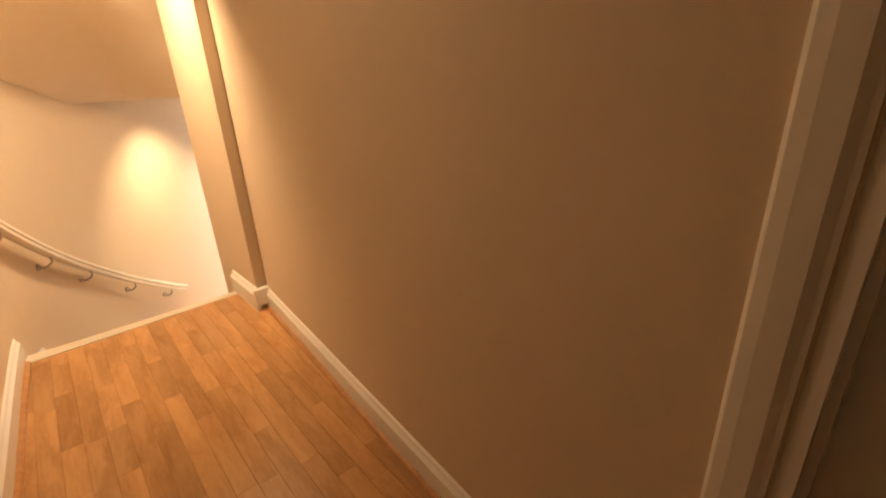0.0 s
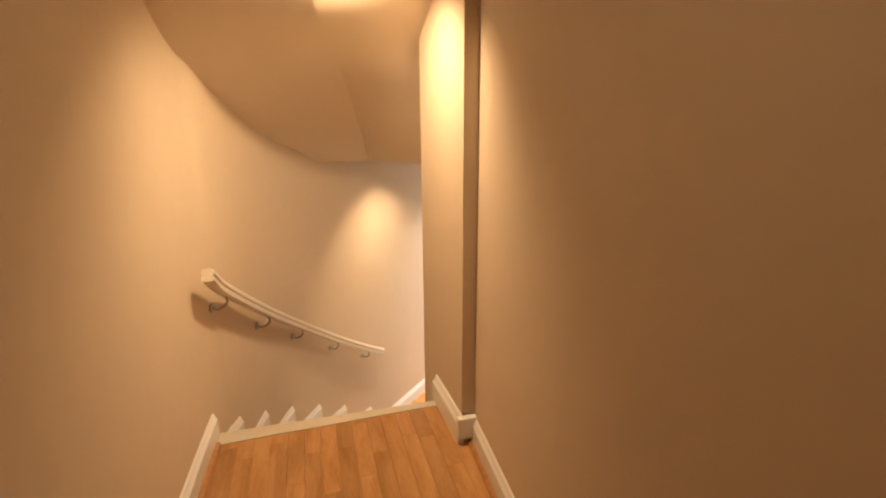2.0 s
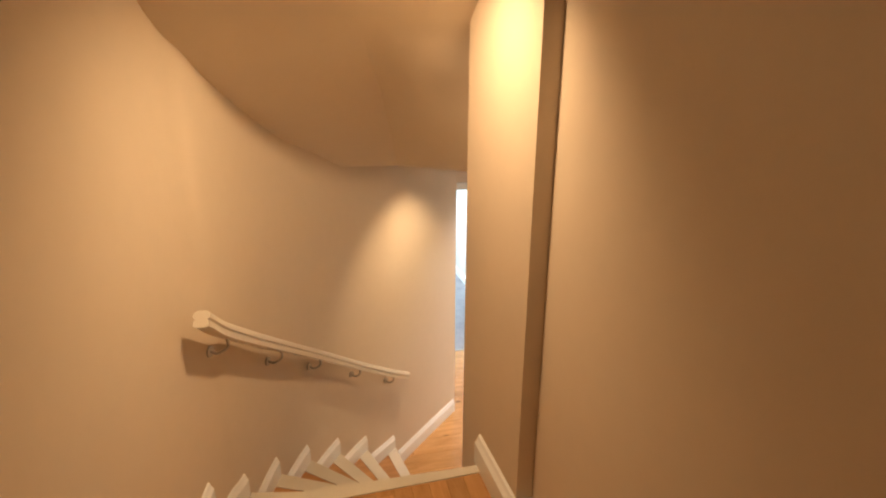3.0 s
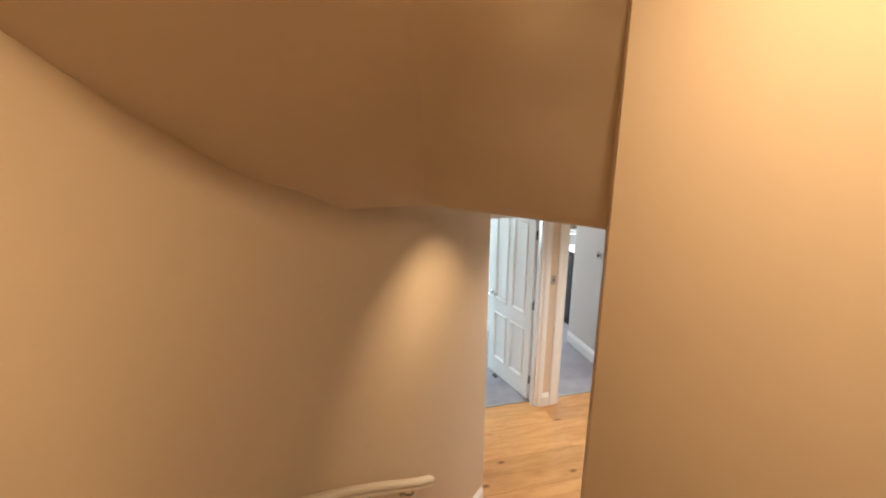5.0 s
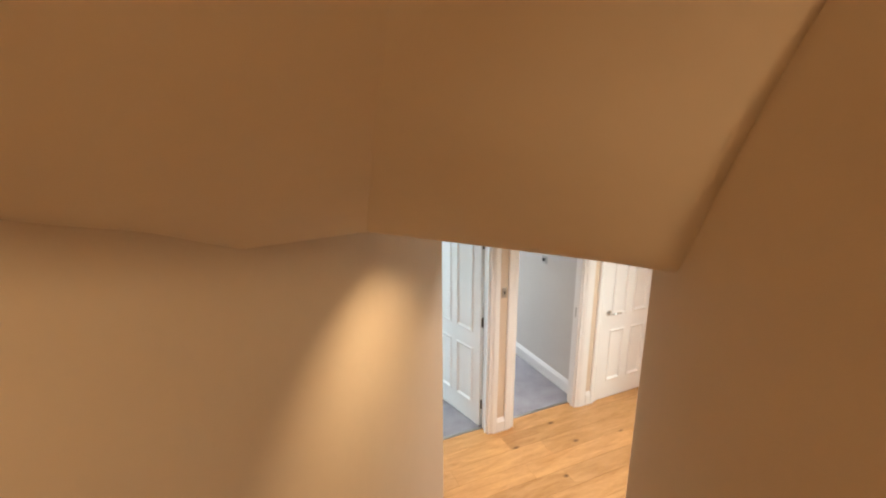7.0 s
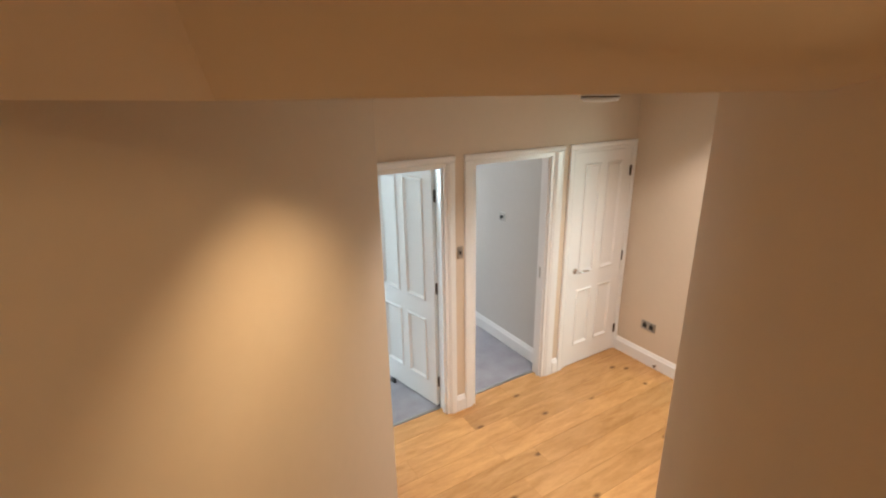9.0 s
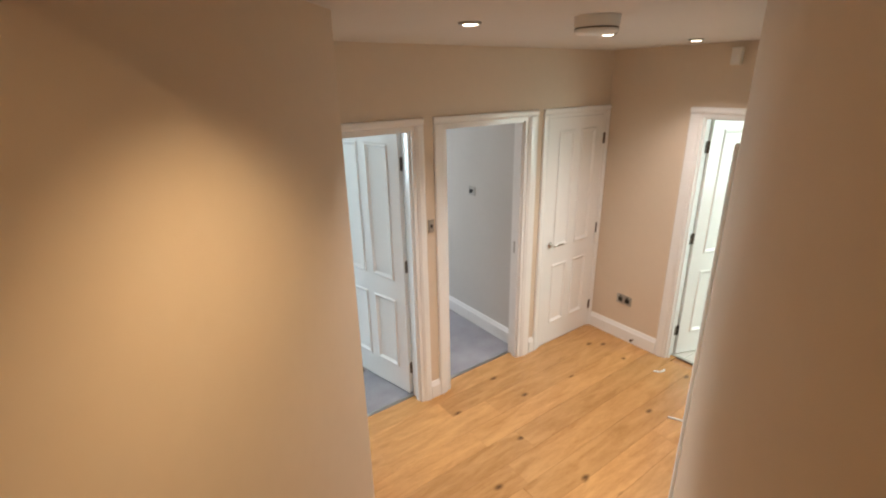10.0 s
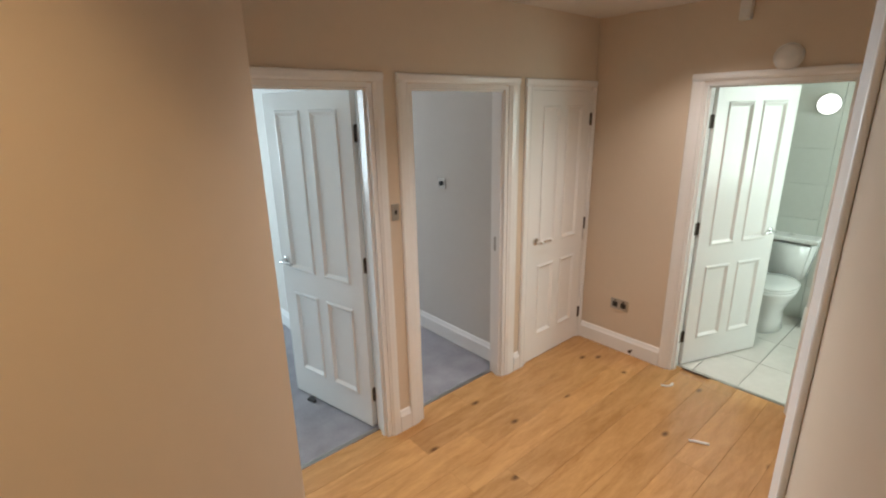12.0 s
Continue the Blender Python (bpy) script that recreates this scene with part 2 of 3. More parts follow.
# curved outer wall of the stair, one smooth plastered sheet with thickness
bm = bmesh.new()
outer = outward(LEFT, 0.13)
cols = []
for p, q in zip(LEFT, outer):
    cols.append([bm.verts.new((v.x, v.y, z)) for v, z in ((p, -0.1), (p, 4.3), (q, 4.3), (q, -0.1))])
for a, b in zip(cols, cols[1:]):
    for j in range(4):
        bm.faces.new((a[j], b[j], b[(j + 1) % 4], a[(j + 1) % 4]))
bm.faces.new(cols[0]), bm.faces.new(cols[-1])
ob = part("wall_stair_outer", bm, PAINT, smooth=True)
ob.data.set_sharp_from_angle(angle=radians(40))
tagged(ob, "curved plastered stair wall painted warm beige", "wall", kind="structure")


# inner core between the stair and the hall
bm = prism(bmesh.new(), [(landing_x(-6.035), -6.035), (-3.352, -3.67), (-3.41, -3.67), (-3.43, -3.10), (-3.358, -2.985), (-3.19, -2.735), J_PT, (-2.92, -2.39), (-2.875, -2.35), (-2.835, -2.318), (-2.80, -2.288),
                         (-2.74, -2.243), (-2.665, -2.195), (-2.505, -2.11), (-2.35, -2.023), K_PT, A_PT, (-1.94, -2.0), (-1.98, -6.035)], -0.1, 4.3)
ob = part("wall_stair_inner", bm, PAINT, smooth=True)
ob.data.set_sharp_from_angle(angle=radians(20))
tagged(ob, "plastered inner stair wall painted warm beige", "wall", kind="structure")


def far_wall():
    bm = bmesh.new()
    for x0, x1, z0 in ((-3.1, -2.745, 0), (-2.745, -1.965, DOORH), (-1.965, -1.74, 0), (-1.74, -0.97, DOORH), (-0.97, -0.74, 0), (-0.74, -0.03, DOORH), (-0.03, 0.11, 0)):
        box(bm, x0, x1, 0, 0.11, z0 - (0.1 if z0 == 0 else 0), 2.6)
    return bm


tagged(part("wall_hall_far", far_wall(), PAINT), "beige painted hall wall with three door openings", "wall", kind="structure")
bm = bmesh.new()
for y0, y1, z0 in ((-0.77, 0, -0.1), (-1.53, -0.77, DOORH), (-2.5, -1.53, -0.1)):
    box(bm, 0, 0.11, y0, y1, z0, 2.6)
tagged(part("wall_hall_side", bm, PAINT), "beige painted hall wall beside the bathroom door", "wall", kind="structure")
tagged(part("wall_hall_return", boxed(-3.03, -2.90, -1.012, 0, -0.1, 2.6), PAINT), "beige return wall beside the bedroom door", "wall", kind="structure")
bm = bmesh.new()
for x0, x1, z0 in ((-1.96, -1.85, DOORH), (-1.85, -1.1, DOORH), (-1.1, 0, -0.1)):
    box(bm, x0, x1, -1.99, -1.856, z0, 2.6)
tagged(part("wall_hall_back", bm, PAINT), "beige hall wall behind the stair core", "wall", kind="structure")

# ceilings
bm = prism(bmesh.new(), [(-3.96, -2.01), (-3.525, -1.877), (-2.95, -2.61), (0.1, -2.44), (0.1, 0.1), (-3.0, 0.1), (-3.05, -0.95)], CEIL, CEIL + 0.12)
tagged(part("ceiling_hall", bm, CEILP), "smooth off-white hall ceiling", "ceiling", kind="structure")
LJ = [(-3.868, -1.968, 2.474), (-4.03, -2.18, 2.578), (-4.15, -2.385, 2.652), (-4.228, -2.55, 2.727), (-4.282, -2.69, 2.79), (-4.33, -2.85, 2.853), (-4.39, -3.11, 2.975), (-4.45, -3.5, 3.26), (-4.47, -3.9, 3.9), (-4.65, -7.7, 3.9)]
CJ = [(-3.526, -1.88, 2.465), (-3.565, -2.04, 2.555), (-3.61, -2.25, 2.67), (-3.66, -2.45, 2.765), (-3.70, -2.65, 2.86), (-3.76, -2.86, 2.955), (-3.82, -3.12, 3.06), (-3.92, -3.5, 3.26), (-3.94, -3.9, 3.9), (-3.98, -7.7, 3.9)]
RJ = [(-3.035, -2.51, 2.465), (-3.09, -2.57, 2.487), (-3.135, -2.63, 2.565), (-3.185, -2.70, 2.67), (-3.25, -2.80, 2.81), (-3.31, -2.90, 2.925), (-3.40, -3.06, 3.08), (-3.42, -3.5, 3.36), (-3.40, -3.9, 3.9), (-3.60, -7.7, 3.9)]
bm = bmesh.new()
for near, far, ext in ((LJ, CJ, 0.25), (RJ, CJ, 0.12)):
    n1, f1 = curve(near, 4), curve(far, 4)
    rows = []
    for l, c in zip(n1, f1):
        out = (l - c) * ext
        out.z = 0
        rows.append([bm.verts.new(p) for p in (l + out, l, l.lerp(c, 0.33), l.lerp(c, 0.67), c)])
    for a, b2 in zip(rows, rows[1:]):
        for k in range(4):
            bm.faces.new((a[k], a[k + 1], b2[k + 1], b2[k]) if near is LJ else (b2[k], b2[k + 1], a[k + 1], a[k]))
bmesh.ops.recalc_face_normals(bm, faces=bm.faces[:])
ext = bmesh.ops.extrude_face_region(bm, geom=bm.faces[:])
bmesh.ops.translate(bm, verts=[v for v in ext["geom"] if isinstance(v, bmesh.types.BMVert)], vec=(0, 0, 0.14))
ob = part("ceiling_stair", bm, SOFFIT, smooth=True)
ob.data.set_sharp_from_angle(angle=radians(50))
tagged(ob, "sloping plastered stair soffit painted warm beige", "ceiling", kind="structure")

# landing: end wall, side wall beyond the door
tagged(part("wall_landing_end", boxed(-4.9, -3.3, -7.75, -7.62, 1.2, 4.1), PAINT), "plain beige wall closing the landing", "wall", kind="structure")
bm = bmesh.new()
box(bm, -3.482, -3.352, -7.62, -6.875, 1.2, 4.3)
box(bm, -3.482, -3.352, -6.875, -6.035, LAND + DOORH, 4.3)
box(bm, -3.352, -3.25, -7.1, -6.035, 1.2, 4.3)
tagged(part("wall_landing_side", bm, PAINT), "beige landing wall with a door opening", "wall", kind="structure")


# ---- floors: bases, boards follow at the end ----
floor_hall = tagged(part("floor_hall", prism(bmesh.new(), [(-4.3, -3.0), (-2.2, -3.0), (-1.9, -1.85), (0.10, -1.85), (0.10, 0.10), (-3.0, 0.10), (-3.0, -0.95), (-3.9, -1.8)], -0.08, -0.014), TREAD),
                    "knotty oak plank hall floor", "floor", kind="structure")
floor_landing = tagged(part("floor_landing", prism(bmesh.new(), [(-4.71, -7.7), (-3.42, -7.7), (-3.36, -3.42), (-4.48, -3.40)], LAND - 0.20, LAND - 0.012), STRIP),
                       "glossy beech strip landing floor", "floor", kind="structure")

# ---- staircase ----
OUT = {7: (-4.446, -3.325), 6: (-4.384, -3.065), 5: (-4.303, -2.738), 4: (-4.176, -2.422), 3: (-4.010, -2.15), 2: (-3.816, -1.908), 1: (-3.578, -1.684)}
INN = {7: (-3.41, -3.36), 6: (-3.42, -3.27), 5: (-3.425, -3.19), 4: (-3.425, -3.12), 3: (-3.415, -3.06), 2: (-3.385, -3.0), 1: (-3.33, -2.91)}
stairs = tagged(empty("staircase"), "winding wooden staircase with pale nosings", "stairs", kind="structure")


def step(k):
    o, i, o2, i2 = Vector(OUT[k]), Vector(INN[k]), Vector(OUT[k + 1]), Vector(INN[k + 1])
    d = (i - o).normalized()
    n = Vector((d.y, -d.x)) * (1 if Vector((d.y, -d.x)).dot(o - o2) > 0 else -1)
    z = RISE * k
    if k < 7:
        back = [i2 + n * -0.03, o2 + n * -0.03]
        part("riser", prism(bmesh.new(), [tuple(o - n * 0.03), tuple(i - n * 0.012)] + [tuple(p) for p in back], 0, z - 0.035), WHITE, stairs, "white painted riser")
        part("tread", prism(bmesh.new(), [tuple(o), tuple(i)] + [tuple(p) for p in back], z - 0.034, z), TREAD, stairs, "orange-brown wooden winder tread")
    w = 0.075
    bm = prism(bmesh.new(), [tuple(o + n * 0.008), tuple(i + n * 0.008), tuple(i - n * 0.03), tuple(o - n * w)], z - 0.038, z + 0.004)
    part("nosing", bm, NOSE, stairs, "pale worn nosing strip")


OUT[8], INN[8] = (-4.47, -4.4), (-3.40, -4.4)
for k in range(1, 8):
    step(k)
part("riser", prism(bmesh.new(), [(-4.47, -3.36), (-3.40, -3.388), (-3.40, -3.42), (-4.47, -3.40)], 0, LAND - 0.04), WHITE, stairs, "white painted riser")

# skirting profile: side, up
SKIRT = [(0, 0), (0.018, 0), (0.018, 0.085), (0.014, 0.092), (0.010, 0.100), (0.006, 0.112), (0, 0.118)]


def skirting(pts, h=1.0, parent=None, name="baseboard", label="white moulded skirting board"):
    """Skirting along plan points; the wall lies on the left of the way."""
    prof = [(s, u * h) for s, u in SKIRT]
    ob = part(name, sweep(bmesh.new(), [Vector(p) for p in pts], prof), WHITE, parent)
    if not parent:
        tagged(ob, label, "skirting", kind="structure")
    return ob


def along_left(y0, y1, z):
    """Points of the outer wall between two values of y, at height z."""
    dense = curve([tuple(p) for p in LEFT], 4)
    return [Vector((p.x, p.y, z)) for p in dense if y0 <= p.y <= y1]


skirting(along_left(-7.6, -3.325, LAND))
for k, (y0, y1) in {6: (-3.31, -3.06), 5: (-3.05, -2.73), 4: (-2.72, -2.415), 3: (-2.405, -2.14), 2: (-2.13, -1.90), 1: (-1.89, -1.675)}.items():
    skirting(along_left(y0, y1, RISE * k), parent=stairs, name="skirting")
skirting(along_left(-1.66, -1.035, 0.0), 1.1)
# right side of the landing, block and raked string
skirting([Vector((landing_x(-3.68), -3.68, LAND)), Vector((landing_x(-5.955), -5.955, LAND))])
bm = sweep(bmesh.new(), [Vector((-3.423, -3.325, LAND)), Vector((-3.4085, -3.69, LAND))], [(s * 1.35, u * 1.12) for s, u in SKIRT])
part("inner_skirting", bm, WHITE, stairs, "white skirting with a square cut end")
part("skirting_return", boxed(-3.434, -3.345, -3.7025, -3.6725, LAND + 0.03, LAND + 0.128, bevel=0.003), WHITE, stairs)
# wooden beading between the landing floor and its skirtings
BEAD = [(0.018, 0), (0.036, 0), (0.034, 0.008), (0.028, 0.014), (0.018, 0.016)]
tagged(part("trim_landing", sweep(bmesh.new(), [p + Vector((0.001, 0, 0)) for p in along_left(-7.5, -3.38, LAND)], BEAD), TREAD), "brown wooden floor beading", "trim", kind="structure")
tagged(part("trim_landing", sweep(bmesh.new(), [Vector((landing_x(-3.71) - 0.001, -3.71, LAND)), Vector((landing_x(-5.95) - 0.001, -5.95, LAND))], BEAD), TREAD), "brown wooden floor beading", "trim", kind="structure")
# hall skirtings
skirting([Vector(p) for p in ((-0.868, 0, 0), (-0.809, 0, 0))], 1.2)
skirting([Vector(p) for p in ((-1.9, 0, 0), (-1.822, 0, 0))], 1.2)
skirting([Vector(p) for p in ((0, 0, 0), (0, -0.694, 0))], 1.2)
skirting([Vector((x, y, 0)) for x, y in ((-2.01, -1.875), (-2.28, -1.980), (-2.35, -2.021), (-2.505, -2.108), (-2.665, -2.193), (-2.74, -2.241), (-2.835, -2.316), (-2.92, -2.388), (-2.985, -2.453), (-3.19, -2.733))], 1.1)

# ---- doors ----
ARCH = [(0, 0), (0.075, 0), (0.075, 0.012), (0.068, 0.018), (0.05, 0.020), (0.02, 0.018), (0.008, 0.012), (0, 0.010)]


def architrave(parent, w, h, left=0.075, right=0.075, z0=0.0, head=0.046):
    """Mitred look: two uprights and a head round an opening w wide, local x along the wall, -y out of it."""
    for x0, x1, flip in ((-left, -0.004, 1), (w + 0.004, w + right, -1)):
        bm = bmesh.new()
        wd = x1 - x0
        prof = [(a / 0.075 * wd, b) for a, b in ARCH]
        lo, hi = [], []
        for a, b in prof:
            x = x0 + a if flip < 0 else x1 - a
            lo.append(bm.verts.new((x, -b, z0 + 0.0))), hi.append(bm.verts.new((x, -b, h + 0.004)))
        n = len(prof)
        for j in range(n):
            bm.faces.new((lo[j], lo[(j + 1) % n], hi[(j + 1) % n], hi[j]))
        bm.faces.new(lo), bm.faces.new(hi)
        part("architrave", bm, WHITE, parent)
    bm = bmesh.new()
    lo, hi = [], []
    for a, b in ARCH:
        z = h + 0.0045 + a / 0.075 * head
        lo.append(bm.verts.new((-left, -b, z))), hi.append(bm.verts.new((w + right, -b, z)))
    n = len(ARCH)
    for j in range(n):
        bm.faces.new((lo[j], lo[(j + 1) % n], hi[(j + 1) % n], hi[j]))
    bm.faces.new(lo), bm.faces.new(hi)
    part("architrave_head", bm, WHITE, parent)


def lining(parent, w, h, depth=0.11, stop=0.055):
    bm = bmesh.new()
    box(bm, -0.003, 0.022, -0.004, depth + 0.004, 0, h)
    box(bm, w - 0.022, w + 0.003, -0.004, depth + 0.004, 0, h)
    box(bm, 0.022, w - 0.022, -0.004, depth + 0.004, h - 0.022, h + 0.003)
    for x0, x1 in ((0.0221, 0.034), (w - 0.034, w - 0.0221)):
        box(bm, x0, x1, stop - 0.035, stop, 0, h - 0.022)
    box(bm, 0.034, w - 0.034, stop - 0.035, stop, h - 0.034, h - 0.0221)
    part("lining", bm, WHITE, parent, "white door lining")


MOULD = [(0.0, 0.0), (0.006, 0.007), (0.014, 0.008), (0.022, 0.002), (0.030, -0.006), (0.034, -0.0075)]


def panel(bm, x0, x1, z0, z1, y, s):
    """A moulded sunk panel; s is the way it faces along y."""
    rings = []
    for inset, h in MOULD:
        yy = y + s * h
        rings.append([bm.verts.new((a, yy, b)) for a, b in ((x0 + inset, z0 + inset), (x1 - inset, z0 + inset), (x1 - inset, z1 - inset), (x0 + inset, z1 - inset))])
    for a, b in zip(rings, rings[1:]):
        for j in range(4):
            bm.faces.new((a[j], a[(j + 1) % 4], b[(j + 1) % 4], b[j]))
    bm.faces.new(rings[-1])


def lever(parent, x, z, y, s, toward):
    """Lever handle on a round rose; toward: +1 or -1 along x."""
    bm = cyl(bmesh.new(), (x, y, z), (x, y + s * 0.010, z), 0.026, 24)
    cyl(bm, (x, y + s * 0.010, z), (x, y + s * 0.014, z), 0.024, 24, 0.018)
    part("rose", bm, CHROME, parent, "round chrome rose", smooth=False)
    path = [Vector(p) for p in ((x, y + s * 0.012, z), (x, y + s * 0.045, z), (x + toward * 0.012, y + s * 0.055, z), (x + toward * 0.06, y + s * 0.056, z + 0.004), (x + toward * 0.115, y + s * 0.052, z - 0.002))]
    prof = [(0.0085 * math.cos(a * math.pi / 4), 0.0085 * math.sin(a * math.pi / 4)) for a in range(8)]
    part("handle", sweep(bmesh.new(), curve(path, 4), prof, Vector((0, 0.02, 1))), CHROME, parent, "chrome lever handle", smooth=True)


def leaf(parent, w, h, hinge_x, sides=(-1, 1), handle_z=0.97, handles=(-1, 1), t=0.036, hinge_side=None, name="leaf"):
    """Four-panel leaf from the hinge at local x=0 to x=w, its middle plane at y=0."""
    bm = bmesh.new()
    st, mid, top, lock, bot = 0.105, 0.085, 0.10, 0.16, 0.20
    zl = 0.76
    box(bm, 0.02, w - 0.02, -0.010, 0.010, 0.02, h - 0.02)
    box(bm, 0, st, -t / 2, t / 2, 0, h)
    box(bm, w - st, w, -t / 2, t / 2, 0, h)
    cx = w / 2
    for z0, z1 in ((0, bot), (zl, zl + lock), (h - top, h)):
        box(bm, st, w - st, -t / 2, t / 2, z0, z1)
    for z0, z1 in ((bot, zl), (zl + lock, h - top)):
        box(bm, cx - mid / 2, cx + mid / 2, -t / 2, t / 2, z0, z1)
    ob = part(name, bm, WHITE, parent, "white four-panel door leaf")
    for s in sides:
        for x0, x1 in ((st, cx - mid / 2), (cx + mid / 2, w - st)):
            for z0, z1 in ((bot, zl), (zl + lock, h - top)):
                bm = bmesh.new()
                panel(bm, x0 - 0.004, x1 + 0.004, z0 - 0.004, z1 + 0.004, s * t / 2 + s * 0.0005, s)
                part("panel_moulding", bm, WHITE, ob)
    for s in handles:
        lever(ob, w - 0.06, handle_z, s * t / 2, s, -1)
    return ob


def hinges(parent, x, y, zs, s=1):
    for z in zs:
        bm = cyl(bmesh.new(), (x, y, z - 0.045), (x, y, z + 0.045), 0.007, 10)
        box(bm, x - 0.0015, x + 0.0015, y, y + 0.034 * s, z - 0.043, z + 0.043)
        box(bm, x - 0.014, x + 0.014, y - 0.002, y + 0.001, z - 0.043, z + 0.043)
        part("hinge", bm, BRONZE, parent, "dark metal butt hinge")


# door to the bedroom, standing open into the room
d1 = tagged(empty("door_1", pose(-2.745, 0, 0)), "white four-panel bedroom door standing open", "door", kind="structure")
architrave(d1, 0.78, DOORH, 0.075, 0.066)
lining(d1, 0.78, DOORH)
lf = leaf(d1, 0.745, 1.988, 0)
lf.matrix_basis = pose(0.752, 0.135, 0.012, 0, 0, 103)
hinges(d1, 0.760, 0.128, (0.235, 1.06, 1.78), -1)
part("threshold_strip", boxed(0.022, 0.748, 0.095, 0.125, -0.004, 0.004, bevel=0.002), STEEL, d1, "metal threshold strip")

# doorway to the carpeted passage, leaf folded back out of sight
d2 = tagged(empty("door_2", pose(-1.74, 0, 0)), "white doorway to a carpeted passage", "door", kind="structure")
architrave(d2, 0.77, DOORH, 0.08, 0.10)
lining(d2, 0.77, DOORH)
part("threshold_strip", boxed(0.022, 0.748, 0.095, 0.125, -0.004, 0.004, bevel=0.002), STEEL, d2, "metal threshold strip")
part("strike_plate", boxed(0.7465, 0.749, 0.06, 0.084, 0.95, 1.05), STEEL, d2, "small metal strike plate")

# closed cupboard door
d3 = tagged(empty("door_3", pose(-0.74, 0, 0)), "white closed four-panel cupboard door", "door", kind="structure")
architrave(d3, 0.71, DOORH, 0.068, 0.028)
lining(d3, 0.71, DOORH)
lf = leaf(d3, 0.662, 1.988, 0, sides=(1,), handles=(1,), handle_z=0.955)
lf.matrix_basis = pose(0.686, 0.016, 0.008, 0, 0, 180)
hinges(d3, 0.688, -0.008, (0.235, 1.80), 1)
bm = boxed(0.678, 0.706, -0.022, -0.006, 0.86, 0.95, bevel=0.004)
part("latch", bm, PLASTIC, d3, "small white surface latch")
part("latch_bolt", boxed(0.684, 0.694, -0.016, -0.006, 0.955, 1.05, bevel=0.002), BRONZE, d3, "dark latch bolt")

# bathroom door, open inwards; local x runs along the wall away from the corner
d4 = tagged(empty("door_4", pose(0, -0.77, 0, 0, 0, -90)), "white four-panel bathroom door standing open", "door", kind="structure")
architrave(d4, 0.76, DOORH, 0.075, 0.075)
lining(d4, 0.76, DOORH)
lf = leaf(d4, 0.735, 1.988, 0, handle_z=0.97)
lf.matrix_basis = pose(0.026, 0.128, 0.012, 0, 0, 68.5)
hinges(d4, 0.024, 0.118, (0.235, 1.06, 1.78), -1)
part("threshold_strip", boxed(0.022, 0.738, 0.088, 0.118, -0.004, 0.004, bevel=0.002), STEEL, d4, "metal threshold strip")

# hall door beside the stair core: frame at the end of the core wall
KA = math.degrees(math.atan2(A_PT[1] - K_PT[1], A_PT[0] - K_PT[0]))
d5 = tagged(empty("door_5", pose(A_PT[0], A_PT[1], 0, 0, 0, KA)), "white door frame at the corner of the hall", "door", kind="structure")
part("architrave", boxed(-0.075, 0.006, 0.0, 0.018, 0, 2.08, bevel=0.006), WHITE, d5)
bm = boxed(-1.845, -1.105, -1.94, -1.905, 0.01, DOORH - 0.01)
part("leaf", bm, WHITE, d5, "white door leaf").matrix_parent_inverse = d5.matrix_world.inverted()

# landing door frame and leaf
d6 = tagged(empty("door_6", pose(-3.482, -6.035, LAND, 0, 0, -90)), "white closed landing door in its frame", "door", kind="structure")
architrave(d6, 0.84, DOORH, 0.075, 0.075)
lining(d6, 0.84, DOORH)
lf = leaf(d6, 0.79, 1.988, 0, sides=(-1,), handles=(-1,))
lf.matrix_basis = pose(0.025, 0.075, 0.008)

# ---- rooms seen through the doors ----
def room_walls(name, boxes, mat, label):
    bm = bmesh.new()
    for bx in boxes:
        box(bm, *bx)
    return tagged(part(name, bm, mat), label, "wall", kind="structure")


room_walls("wall_bedroom", [(-4.3, -4.2, 0.11, 3.5, -0.1, 2.5), (-4.2, -1.80, 3.4, 3.5, -0.1, 0.85), (-4.2, -4.05, 3.4, 3.5, 0.85, 2.15), (-2.75, -1.80, 3.4, 3.5, 0.85, 2.15),
                            (-4.2, -1.80, 3.4, 3.5, 2.15, 2.5), (-1.80, -1.72, 0.112, 4.0, -0.1, 2.5), (-4.2, -2.79, 0.1115, 0.14, -0.1, 2.5)], ROOM, "pale grey bedroom walls")
room_walls("wall_passage", [(-0.88, 0.0, 0.112, 1.30, -0.1, 2.5), (0.0, 2.1, 1.2, 1.30, -0.1, 2.5), (2.0, 2.1, 1.30, 4.0, -0.1, 2.5), (-1.72, -1.5, 4.0, 4.1, -0.1, 2.5), (1.5, 2.0, 4.0, 4.1, -0.1, 2.5),
                            (-1.5, 1.5, 4.0, 4.1, -0.1, 0.8), (-1.5, 1.5, 4.0, 4.1, 2.1, 2.5)], ROOM, "pale grey walls of the carpeted passage")
room_walls("wall_bathroom", [(1.72, 1.82, -2.5, -0.2, -0.1, 2.5), (0.11, 1.72, -0.3, -0.2, -0.1, 2.5), (0.11, 0.5, -2.5, -2.4, -0.1, 2.5), (1.5, 1.72, -2.5, -2.4, -0.1, 2.5),
                             (0.5, 1.5, -2.5, -2.4, -0.1, 1.0), (0.5, 1.5, -2.5, -2.4, 2.1, 2.5)], WTILE, "pale tiled bathroom walls")
for nm, bx in (("ceiling_bedroom", (-4.3, -1.72, 0.112, 3.5, 2.5, 2.6)), ("ceiling_passage", (-1.72, 2.1, 0.112, 4.1, 2.501, 2.6)), ("ceiling_bathroom", (0.112, 2.05, -2.5, -0.2, 2.5, 2.6))):
    tagged(part(nm, boxed(*bx), CEILP), "plain white room ceiling", "ceiling", kind="structure")
